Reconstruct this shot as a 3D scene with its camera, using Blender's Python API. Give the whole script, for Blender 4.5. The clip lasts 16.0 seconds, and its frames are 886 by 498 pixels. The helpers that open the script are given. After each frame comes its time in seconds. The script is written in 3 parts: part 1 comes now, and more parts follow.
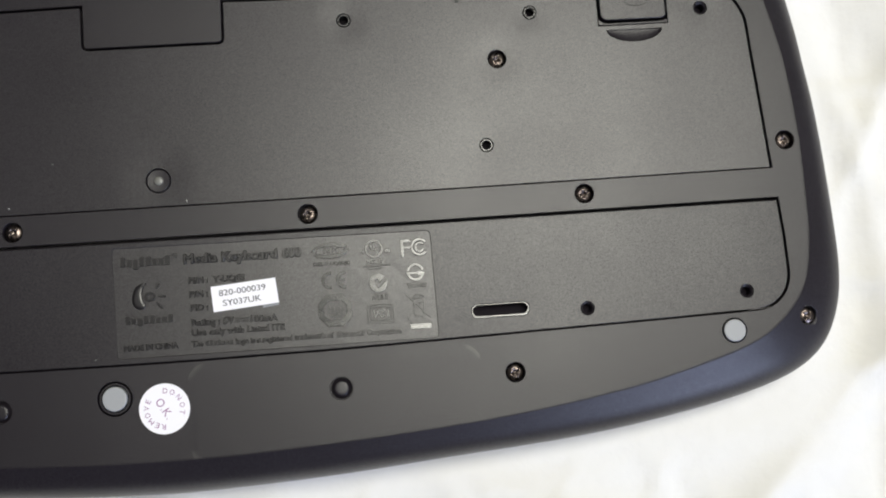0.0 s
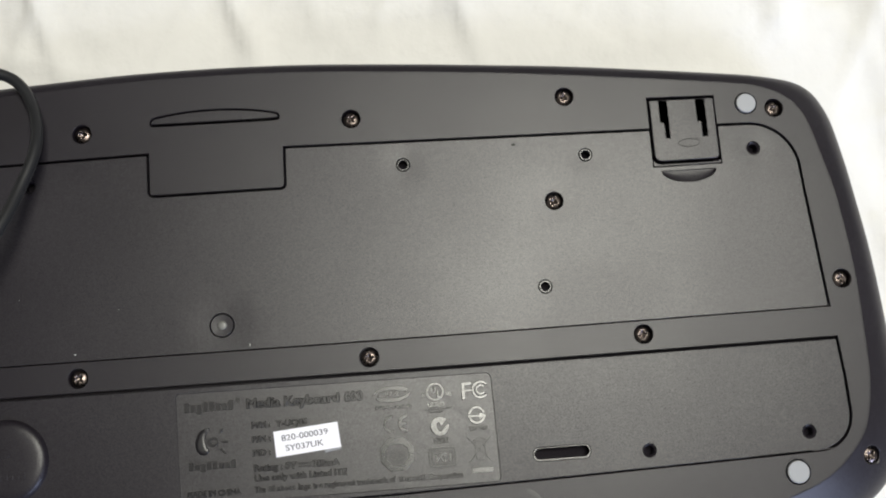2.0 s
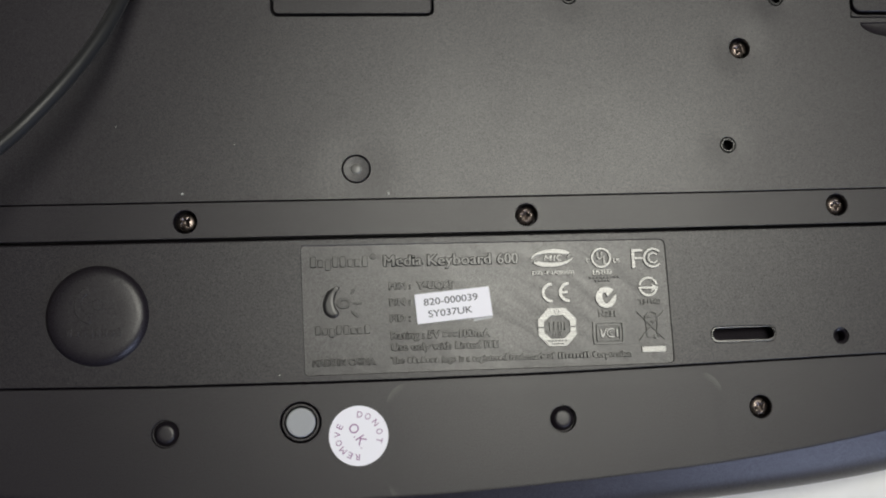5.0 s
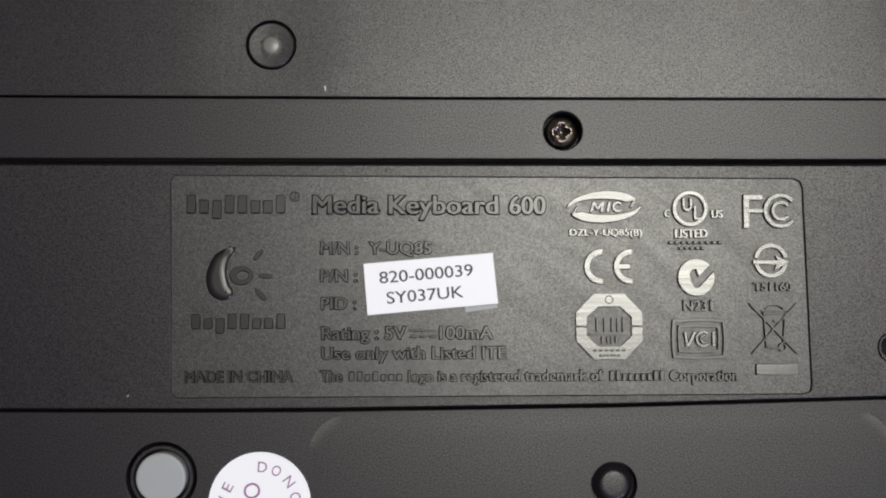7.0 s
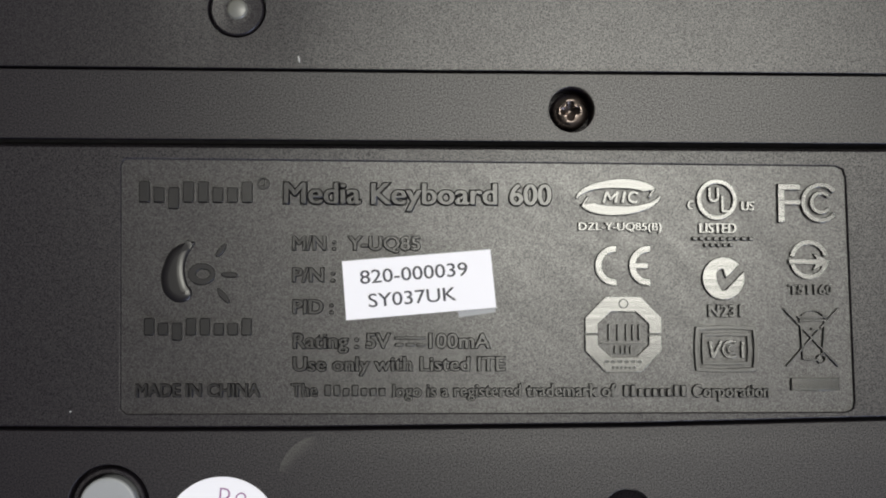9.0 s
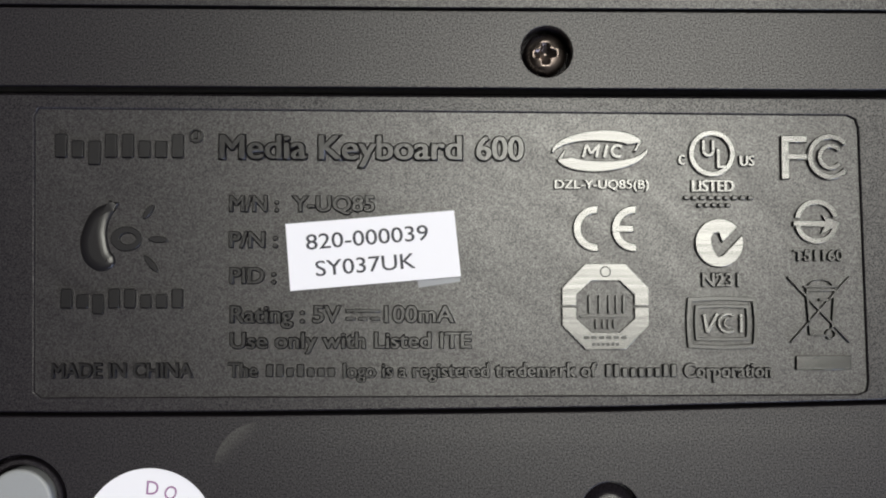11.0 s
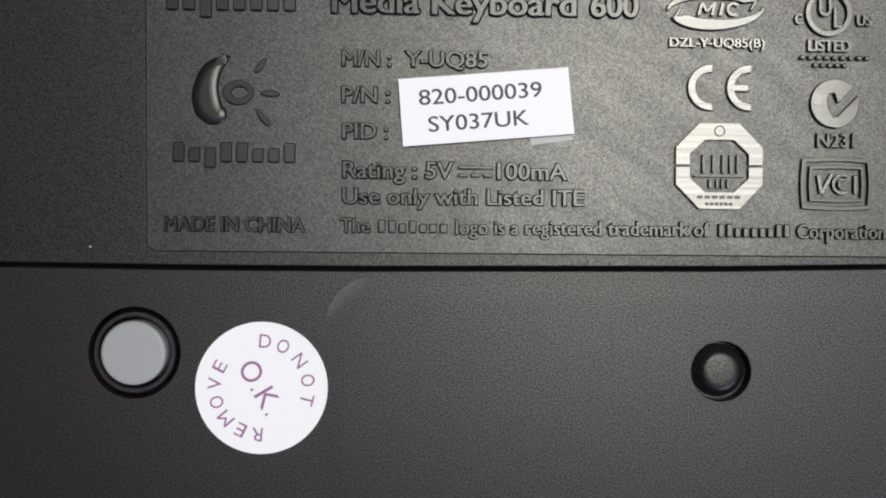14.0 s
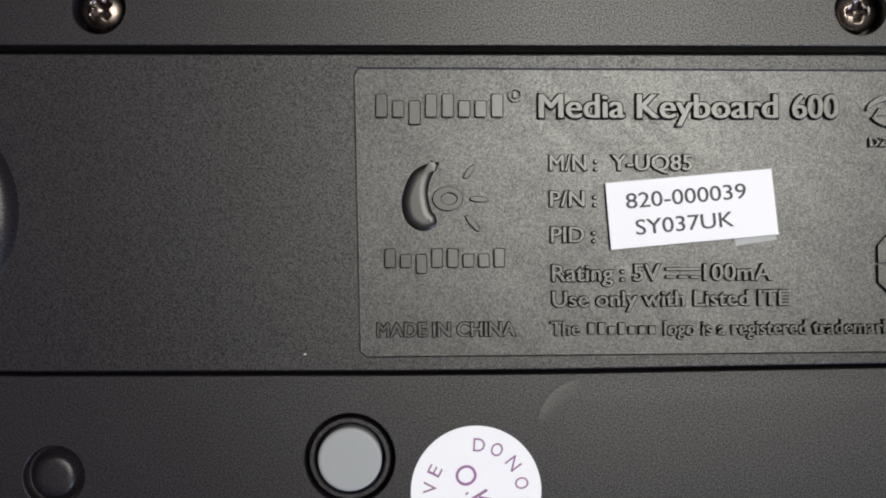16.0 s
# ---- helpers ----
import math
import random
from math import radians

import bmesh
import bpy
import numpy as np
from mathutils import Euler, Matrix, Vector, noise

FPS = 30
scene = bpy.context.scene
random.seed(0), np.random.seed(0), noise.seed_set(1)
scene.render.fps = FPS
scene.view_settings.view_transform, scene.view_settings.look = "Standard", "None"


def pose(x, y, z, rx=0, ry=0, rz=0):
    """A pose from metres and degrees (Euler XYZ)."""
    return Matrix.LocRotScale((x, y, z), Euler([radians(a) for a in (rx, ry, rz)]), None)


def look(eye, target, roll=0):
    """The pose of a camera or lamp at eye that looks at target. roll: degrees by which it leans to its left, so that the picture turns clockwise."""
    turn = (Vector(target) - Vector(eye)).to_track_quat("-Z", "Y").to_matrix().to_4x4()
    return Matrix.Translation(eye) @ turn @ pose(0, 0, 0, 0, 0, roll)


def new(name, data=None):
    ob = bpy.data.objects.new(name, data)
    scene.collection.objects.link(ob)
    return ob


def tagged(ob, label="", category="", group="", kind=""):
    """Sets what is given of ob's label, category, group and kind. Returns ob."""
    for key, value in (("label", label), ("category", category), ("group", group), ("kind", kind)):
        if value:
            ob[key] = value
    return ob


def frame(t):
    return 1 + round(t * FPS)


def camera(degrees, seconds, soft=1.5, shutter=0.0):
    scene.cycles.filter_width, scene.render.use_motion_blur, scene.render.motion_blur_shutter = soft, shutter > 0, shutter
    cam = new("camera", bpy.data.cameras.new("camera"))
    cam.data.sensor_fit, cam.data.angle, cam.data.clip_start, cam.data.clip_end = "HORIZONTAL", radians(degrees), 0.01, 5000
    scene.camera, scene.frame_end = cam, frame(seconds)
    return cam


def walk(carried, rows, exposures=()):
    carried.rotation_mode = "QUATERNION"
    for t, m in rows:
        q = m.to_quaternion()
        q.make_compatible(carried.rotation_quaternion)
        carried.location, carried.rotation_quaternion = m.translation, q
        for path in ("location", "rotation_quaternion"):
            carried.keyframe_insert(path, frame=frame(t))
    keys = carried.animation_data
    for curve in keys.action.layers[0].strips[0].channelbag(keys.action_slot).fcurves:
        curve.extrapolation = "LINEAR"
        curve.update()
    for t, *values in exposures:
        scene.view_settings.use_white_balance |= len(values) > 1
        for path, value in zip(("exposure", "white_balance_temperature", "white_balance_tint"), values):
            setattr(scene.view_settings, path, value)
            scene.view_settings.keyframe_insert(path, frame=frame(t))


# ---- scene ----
# camera ------------------------------------------------------------------
cam = camera(47.0, 16.0, soft=2.0)
PATH = [
    (0, 0.02517, -0.05114, 0.38797, 5.906, -3.037, -4.090),
    (0.5, 0.02144, -0.04022, 0.38895, 7.011, -2.510, -4.205),
    (1, 0.02076, -0.02852, 0.39295, 9.146, -2.183, -4.617),
    (1.5, 0.01061, -0.02506, 0.39405, 9.846, -2.148, -4.412),
    (2, 0.01121, -0.02440, 0.39372, 9.772, -2.074, -4.337),
    (2.5, 0.00841, -0.02962, 0.39154, 9.467, -2.311, -4.015),
    (3, -0.00660, -0.03775, 0.38485, 9.450, -3.151, -3.676),
    (3.5, -0.04949, -0.04169, 0.34888, 9.030, -6.248, -1.607),
    (4, -0.06649, -0.04548, 0.34210, 7.652, -6.366, -2.002),
    (4.5, -0.06332, -0.05191, 0.34673, 8.056, -6.374, -2.329),
    (5, -0.05555, -0.05032, 0.33241, 7.774, -5.310, -2.129),
    (5.2, -0.05261, -0.04929, 0.32332, 7.423, -5.004, -1.852),
    (7.5, -0.02548, -0.03041, 0.19559, 3.387, -1.736, -0.142),
    (8, -0.02732, -0.02953, 0.19561, 3.057, -2.239, -0.131),
    (10.3, -0.02024, -0.03118, 0.16610, 3.432, -1.774, 0.270),
    (10.5, -0.01960, -0.03064, 0.16594, 2.970, -1.864, 0.107),
    (11, -0.01819, -0.03313, 0.16595, 2.688, -1.730, -0.061),
    (11.5, -0.01729, -0.03296, 0.16617, 2.396, -1.665, -0.195),
    (12, -0.01682, -0.03261, 0.16625, 2.215, -1.531, -0.290),
    (12.5, -0.01612, -0.03782, 0.16581, 1.758, -1.462, -0.433),
    (13, -0.01658, -0.03955, 0.16543, 1.829, -1.500, -0.376),
    (13.5, -0.02577, -0.04263, 0.16500, 1.609, -1.293, 0.522),
    (14, -0.03246, -0.04727, 0.16437, 0.615, -1.497, 0.486),
    (14.5, -0.03231, -0.04796, 0.16413, 0.880, -1.528, 0.459),
    (15, -0.03317, -0.04800, 0.16460, 1.950, -0.527, 0.302),
    (15.5, -0.04463, -0.04602, 0.16475, 2.773, -0.700, 0.162),
    (16, -0.06164, -0.03443, 0.16518, 0.996, -2.051, -0.377),
]
walk(cam, [(t, pose(x, y, z, rx, ry, rz)) for t, x, y, z, rx, ry, rz in PATH],
     exposures=[(0, -0.1), (2.8, -0.07), (3.2, -0.4), (5.2, -0.5), (7.5, -0.25), (16, -0.25)])

# light -------------------------------------------------------------------
world = bpy.data.worlds.new("sky")
scene.world = world
world.use_nodes = True
sky = world.node_tree.nodes.new("ShaderNodeTexSky")
sky.sky_type, sky.sun_disc = "NISHITA", False
sky.sun_elevation, sky.sun_rotation = radians(35), radians(200)
world.node_tree.nodes["Background"].inputs[1].default_value = 0.1
world.node_tree.links.new(sky.outputs[0], world.node_tree.nodes["Background"].inputs[0])


def area(name, m, sx, sy, power, color):
    lamp = bpy.data.lights.new(name, "AREA")
    lamp.shape, lamp.size, lamp.size_y, lamp.energy, lamp.color = "RECTANGLE", sx, sy, power, color
    ob = new(name, lamp)
    ob.matrix_world = m
    return ob


area("ceiling_lamp", pose(0.39, 0.28, 1.78), 0.68, 0.74, 37, (1.0, 0.985, 0.885))
area("window_light", look((1.4, -1.93, 1.08), (0.1, 0.0, 0.0)), 0.9, 1.36, 40, (0.61, 0.7, 1.0))

# materials ---------------------------------------------------------------


def material(name, color, rough, metal=0.0, spec=0.5, vary=0.1, grain=0.0, grain_scale=3500.0, blotch=25.0, rough_vary=0.06, sparkle=0.0, brushed=False, sinks=(), field=None, smears=0.0):
    """A surface with colour and gloss that vary at two scales, and a fine relief."""
    m = bpy.data.materials.new(name)
    m.use_nodes = True
    n, l = m.node_tree.nodes, m.node_tree.links
    b = n["Principled BSDF"]
    b.inputs["Metallic"].default_value = metal
    b.inputs["Specular IOR Level"].default_value = spec
    co = n.new("ShaderNodeTexCoord")
    big, fine = n.new("ShaderNodeTexNoise"), n.new("ShaderNodeTexNoise")
    big.inputs["Scale"].default_value, big.inputs["Detail"].default_value = blotch, 5
    fine.inputs["Scale"].default_value, fine.inputs["Detail"].default_value = grain_scale, 3
    for x in (big, fine):
        l.new(co.outputs["Object"], x.inputs["Vector"])
    mix = n.new("ShaderNodeMix")
    mix.data_type = "RGBA"
    mix.inputs["A"].default_value = (*[c * (1 - vary) for c in color], 1)
    mix.inputs["B"].default_value = (*[min(1, c * (1 + vary)) for c in color], 1)
    add = n.new("ShaderNodeMath")
    add.operation = "MULTIPLY_ADD"
    add.inputs[1].default_value, add.inputs[2].default_value = 0.5, 0.0
    half = n.new("ShaderNodeMath")
    half.operation = "MULTIPLY_ADD"
    half.inputs[1].default_value = 0.5
    l.new(big.outputs[0], add.inputs[0])
    l.new(fine.outputs[0], half.inputs[0])
    l.new(add.outputs[0], half.inputs[2])
    l.new(half.outputs[0], mix.inputs["Factor"])
    l.new(mix.outputs["Result"], b.inputs["Base Color"])
    rr = n.new("ShaderNodeMapRange")
    rr.inputs["From Min"].default_value, rr.inputs["From Max"].default_value = 0.3, 0.7
    rr.inputs["To Min"].default_value, rr.inputs["To Max"].default_value = rough - rough_vary, rough + rough_vary
    l.new(big.outputs[0], rr.inputs["Value"])
    l.new(rr.outputs[0], b.inputs["Roughness"])
    if brushed:
        # streaks along the long side
        run = n.new("ShaderNodeMapping")
        run.inputs["Scale"].default_value = (0.12, 9.0, 1.0)
        l.new(co.outputs["Object"], run.inputs["Vector"])
        l.new(run.outputs[0], big.inputs["Vector"])
    if smears:
        # slanting rubbed streaks, glossier than the rest
        turn, pull, rub_glint, far, plus = n.new("ShaderNodeVectorRotate"), n.new("ShaderNodeMapping"), n.new("ShaderNodeTexNoise"), n.new("ShaderNodeMapRange"), n.new("ShaderNodeMath")
        turn.inputs["Angle"].default_value, pull.inputs["Scale"].default_value = radians(38), (40, 420, 1)
        rub_glint.inputs["Scale"].default_value, rub_glint.inputs["Detail"].default_value = 1.0, 3
        l.new(co.outputs["Object"], turn.inputs["Vector"])
        l.new(turn.outputs[0], pull.inputs["Vector"])
        l.new(pull.outputs[0], rub_glint.inputs["Vector"])
        far.inputs["From Min"].default_value, far.inputs["From Max"].default_value = 0.35, 0.7
        far.inputs["To Min"].default_value, far.inputs["To Max"].default_value = smears, -smears
        l.new(rub_glint.outputs[0], far.inputs["Value"])
        l.new(rr.outputs[0], plus.inputs[0])
        l.new(far.outputs[0], plus.inputs[1])
        l.new(plus.outputs[0], b.inputs["Roughness"])
    if sparkle:
        sp = n.new("ShaderNodeMapRange")
        sp.inputs["From Min"].default_value, sp.inputs["From Max"].default_value = 0.33, 0.67
        sp.inputs["To Min"].default_value, sp.inputs["To Max"].default_value = spec - sparkle, spec + sparkle
        l.new(fine.outputs[0], sp.inputs["Value"])
        l.new(sp.outputs[0], b.inputs["Specular IOR Level"])
    if grain:
        bump = n.new("ShaderNodeBump")
        bump.inputs["Strength"].default_value, bump.inputs["Distance"].default_value = 1.0, grain
        l.new(fine.outputs[0], bump.inputs["Height"])
        l.new(bump.outputs[0], b.inputs["Normal"])
        total = None
        for x, y, wide, deep in sinks:
            # a shallow dip of the moulding about a point
            away, dip = n.new("ShaderNodeVectorMath"), n.new("ShaderNodeMapRange")
            away.operation, dip.interpolation_type = "DISTANCE", "SMOOTHSTEP"
            away.inputs[1].default_value = (x * 0.001, y * 0.001, 0.03)
            l.new(co.outputs["Object"], away.inputs[0])
            dip.inputs["From Max"].default_value, dip.inputs["To Min"].default_value, dip.inputs["To Max"].default_value = wide * 0.001, -deep, 0.0
            l.new(away.outputs["Value"], dip.inputs["Value"])
            if total is None:
                total = dip.outputs[0]
            else:
                plus = n.new("ShaderNodeMath")
                l.new(total, plus.inputs[0])
                l.new(dip.outputs[0], plus.inputs[1])
                total = plus.outputs[0]
        if field:
            # a field lying a little off the rest
            cx, cy, hx, hy, soft, high = field
            off, flip, less, more, far = (n.new("ShaderNodeVectorMath") for _ in range(5))
            off.operation, flip.operation, less.operation, more.operation, far.operation = "SUBTRACT", "ABSOLUTE", "SUBTRACT", "MAXIMUM", "LENGTH"
            off.inputs[1].default_value, less.inputs[1].default_value = (cx * 0.001, cy * 0.001, 0), (hx * 0.001, hy * 0.001, 1)
            l.new(co.outputs["Object"], off.inputs[0])
            for p, q in ((off, flip), (flip, less), (less, more), (more, far)):
                l.new(p.outputs[0], q.inputs[0])
            rise = n.new("ShaderNodeMapRange")
            rise.interpolation_type = "SMOOTHSTEP"
            rise.inputs["From Min"].default_value, rise.inputs["From Max"].default_value, rise.inputs["To Min"].default_value, rise.inputs["To Max"].default_value = soft * 0.0005, soft * 0.001, high, 0.0
            l.new(far.outputs["Value"], rise.inputs["Value"])
            total = rise.outputs[0]
            # pale crescents at its rounded corners: the lit edge, painted into the colour
            axes, both, corner, band, corner_glint, pale = n.new("ShaderNodeSeparateXYZ"), n.new("ShaderNodeMath"), n.new("ShaderNodeMapRange"), n.new("ShaderNodeMapRange"), n.new("ShaderNodeMath"), n.new("ShaderNodeMix")
            both.operation, corner_glint.operation, pale.data_type = "MULTIPLY", "MULTIPLY", "RGBA"
            l.new(more.outputs[0], axes.inputs[0])
            l.new(axes.outputs[0], both.inputs[0])
            l.new(axes.outputs[1], both.inputs[1])
            corner.inputs["From Min"].default_value, corner.inputs["From Max"].default_value = 0.000002, 0.000012
            l.new(both.outputs[0], corner.inputs["Value"])
            band.interpolation_type = "SMOOTHSTEP"
            band.inputs["From Min"].default_value, band.inputs["From Max"].default_value = soft * 0.00055, soft * 0.001
            l.new(far.outputs["Value"], band.inputs["Value"])
            inside = n.new("ShaderNodeMath")
            inside.operation = "LESS_THAN"
            inside.inputs[1].default_value = soft * 0.001
            l.new(far.outputs["Value"], inside.inputs[0])
            l.new(corner.outputs[0], corner_glint.inputs[0])
            l.new(band.outputs[0], corner_glint.inputs[1])
            rub_glint = n.new("ShaderNodeMath")
            rub_glint.operation = "MULTIPLY"
            l.new(corner_glint.outputs[0], rub_glint.inputs[0])
            l.new(inside.outputs[0], rub_glint.inputs[1])
            l.new(rub_glint.outputs[0], pale.inputs["Factor"])
            l.new(mix.outputs["Result"], pale.inputs["A"])
            pale.inputs["B"].default_value = (0.045, 0.042, 0.042, 1)
            l.new(pale.outputs["Result"], b.inputs["Base Color"])
        if sinks or field:
            # the swell and the grain make one relief
            swell, relief = n.new("ShaderNodeMath"), n.new("ShaderNodeMath")
            swell.operation, relief.operation = "MULTIPLY", "MULTIPLY_ADD"
            swell.inputs[1].default_value, relief.inputs[1].default_value, bump.inputs["Distance"].default_value = 0.3, grain * 1000, 0.001
            l.new(total, swell.inputs[0])
            l.new(fine.outputs[0], relief.inputs[0])
            l.new(swell.outputs[0], relief.inputs[2])
            l.new(relief.outputs[0], bump.inputs["Height"])
    return m


PLASTIC = material("textured_black_plastic", (0.0142, 0.0118, 0.0158), 0.385, spec=0.45, rough_vary=0.022, vary=0.3, grain=0.000027, grain_scale=4900, sparkle=0.32)
BORDER = material("border_black_plastic", (0.0142, 0.0118, 0.0158), 0.395, spec=0.42, rough_vary=0.022, vary=0.3, grain=0.000027, grain_scale=4900, sparkle=0.32,
                  field=(6.5, -67, 44.6, 11.2, 6.2, 0.09))
PANEL = material("moulded_black_plastic", (0.0142, 0.0118, 0.0158), 0.375, rough_vary=0.022, vary=0.3, grain=0.000027, grain_scale=4900, sparkle=0.32,
                 sinks=[(16.8, 69.4, 11, 0.65), (84.4, 68.8, 10, 0.5), (65.0, 20.8, 10, 0.42), (71.2, 52.2, 12, 0.65), (-51.3, 15.1, 15, 0.7), (147.5, 67.2, 9, 0.35)])
PLATE = material("fine_black_plastic", (0.0135, 0.0112, 0.0148), 0.38, spec=0.66, rough_vary=0.03, vary=0.35, grain=0.000024, grain_scale=5200, sparkle=0.36, smears=0.03)
POLISHED = material("polished_black_plastic", (0.016, 0.016, 0.016), 0.215, spec=0.7, vary=0.1, grain=0.000006, grain_scale=900, rough_vary=0.06, blotch=160, brushed=True)
GLOSSY = material("glossy_black_plastic", (0.011, 0.010, 0.012), 0.33, spec=0.5, vary=0.1, rough_vary=0.03)
LETTER = material("raised_black_plastic", (0.0075, 0.0066, 0.0084), 0.32, spec=0.58, vary=0.2, rough_vary=0.03, grain=0.00002, grain_scale=3200)
DARK = material("smooth_black_plastic", (0.012, 0.012, 0.014), 0.4, vary=0.1)
PIN = material("grey_plastic", (0.16, 0.16, 0.15), 0.4, vary=0.1)
# port rims: the paler grey stands in for their bright reflection
GLINT_RIM = material("glint_rim_plastic", (0.035, 0.034, 0.032), 0.26, spec=0.5, vary=0.2)
RUBBER = material("grey_rubber", (0.32, 0.33, 0.35), 0.5, vary=0.05, grain=0.00002)
STEEL = material("bronzed_steel", (0.17, 0.14, 0.127), 0.28, metal=1.0, vary=0.15, rough_vary=0.08, blotch=400)
PAPER = material("white_paper", (0.9, 0.89, 0.96), 0.55, vary=0.02)
INK = material("dark_ink", (0.035, 0.035, 0.05), 0.6, vary=0.1)
PURPLE = material("purple_ink", (0.30, 0.13, 0.30), 0.6, vary=0.25, blotch=900)
FILM = material("grey_film", (0.2, 0.21, 0.24), 0.35, vary=0.1)
CABLE = material("black_cable_sheath", (0.014, 0.0145, 0.016), 0.46, vary=0.15)
CLOTH = material("cream_cotton", (0.8, 0.79, 0.77), 0.9, spec=0.2, vary=0.05, grain=0.0004, grain_scale=160, blotch=6)
WALL = material("painted_wall", (0.15, 0.145, 0.14), 0.8, vary=0.05, blotch=3, grain_scale=60)
WOOD = material("wooden_floor", (0.22, 0.15, 0.09), 0.5, vary=0.3, blotch=4, grain_scale=40)
LINT = material("white_lint", (0.4, 0.4, 0.39), 0.9, vary=0.05)
GRIME = material("dark_grime", (0.012, 0.011, 0.01), 0.8, vary=0.1)

# shapes, in millimetres -----------------------------------------------------
MM = 0.001
CX = -51.1  # the line about which the keyboard is symmetrical
TOP = 30.0  # height of the flat underside
FLOOR = 25.5  # bottom of the wells and grooves


def link(name, mesh, mat, parent=None, label=""):
    mesh.name = name
    mesh.materials.clear()
    mesh.materials.append(mat)
    ob = new(name, mesh)
    ob.parent = parent
    if label:
        tagged(ob, label)
    return ob


def part(name, bm, mat, parent=None, label="", smooth=False):
    mesh = bpy.data.meshes.new(name)
    for f in bm.faces:
        f.smooth = smooth
    bm.to_mesh(mesh)
    bm.free()
    return link(name, mesh, mat, parent, label)


def taken(ob):
    """The evaluated mesh of a helper object, which is then removed."""
    bpy.context.view_layer.update()
    mesh = bpy.data.meshes.new_from_object(ob.evaluated_get(bpy.context.evaluated_depsgraph_get()))
    data = ob.data
    bpy.data.objects.remove(ob)
    if isinstance(data, bpy.types.Curve):
        bpy.data.curves.remove(data)
    return mesh


def prism(loops, z0, z1, bevel=0.0, steps=1):
    """Closed loops, those inside others being holes, as a slab from z0 to z1 with softened edges. A mesh in metres."""
    cu = bpy.data.curves.new("loops", "CURVE")
    cu.dimensions, cu.fill_mode = "2D", "BOTH"
    cu.extrude, cu.bevel_depth, cu.bevel_resolution, cu.offset = (z1 - z0) / 2 - bevel, bevel, steps, -bevel
    for pts in loops:
        sp = cu.splines.new("POLY")
        sp.points.add(len(pts) - 1)
        for p, (x, y) in zip(sp.points, pts):
            p.co = (x, y, 0, 1)
        sp.use_cyclic_u = True
    mesh = taken(new("loops", cu))
    mesh.transform(Matrix.Diagonal((MM, MM, MM, 1)) @ Matrix.Translation((0, 0, (z0 + z1) / 2)))
    return mesh


def prisms(shapes, z0, z1, bevel=0.0):
    """Several slabs, which may overlap, in one mesh."""
    bm = bmesh.new()
    for n, loops in enumerate(shapes):
        mesh = prism(loops, z0, z1 + 0.012 * (n % 4), bevel)
        bm.from_mesh(mesh)
        bpy.data.meshes.remove(mesh)
    mesh = bpy.data.meshes.new("shape")
    bm.to_mesh(mesh)
    bm.free()
    return mesh


def pillow(loops, z, high, soft):
    """A low swelling on z whose edge rises gently over a width of soft."""
    mesh = prism(loops, -soft - 0.02, soft + 0.02, soft, 5)
    mesh.transform(Matrix.Translation((0, 0, z * MM)) @ Matrix.Diagonal((1, 1, high / (soft + 0.02), 1)))
    for f in mesh.polygons:
        f.use_smooth = abs(f.normal.z) < 0.9999
    return mesh


def circle(x, y, r, n=48, ry=None):
    return [(x + r * math.cos(2 * math.pi * k / n), y + (ry or r) * math.sin(2 * math.pi * k / n)) for k in range(n)]


def arc(x, y, r0, r1, a0, a1, n=28, sy=1.0):
    """A band of a ring between two angles."""
    a = [radians(a0 + (a1 - a0) * k / n) for k in range(n + 1)]
    out = [(x + r1 * math.cos(t), y + sy * r1 * math.sin(t)) for t in a]
    return out + [(x + r0 * math.cos(t), y + sy * r0 * math.sin(t)) for t in reversed(a)]


def stroke(x0, y0, x1, y1, w):
    d = Vector((x1 - x0, y1 - y0)).normalized() * (w / 2)
    return [(x0 - d.y, y0 + d.x), (x0 + d.y, y0 - d.x), (x1 + d.y, y1 - d.x), (x1 - d.y, y1 + d.x)]


def box(x0, y0, x1, y1):
    return [(x0, y0), (x1, y0), (x1, y1), (x0, y1)]


def rounded(x0, y0, x1, y1, r, n=8):
    out = []
    for cx, cy, a in ((x1 - r, y1 - r, 0), (x0 + r, y1 - r, 90), (x0 + r, y0 + r, 180), (x1 - r, y0 + r, 270)):
        out += [(cx + r * math.cos(radians(a + 90 * k / n)), cy + r * math.sin(radians(a + 90 * k / n))) for k in range(n + 1)]
    return out


def softened(pts, steps=6):
    """A closed smooth curve through the points."""
    out, n = [], len(pts)
    for i in range(n):
        a, b, c, d = (Vector(pts[(i + k) % n]) for k in (-1, 0, 1, 2))
        for k in range(steps):
            t = k / steps
            out.append(0.5 * (2 * b + (c - a) * t + (2 * a - 5 * b + 4 * c - d) * t * t + (3 * b - a - 3 * c + d) * t ** 3))
    return [(p.x, p.y) for p in out]


def mirrored(pts):
    """The right-hand half of a loop, from top to bottom, closed with its mirror image."""
    return list(pts) + [(2 * CX - x, y) for x, y in reversed(pts)]


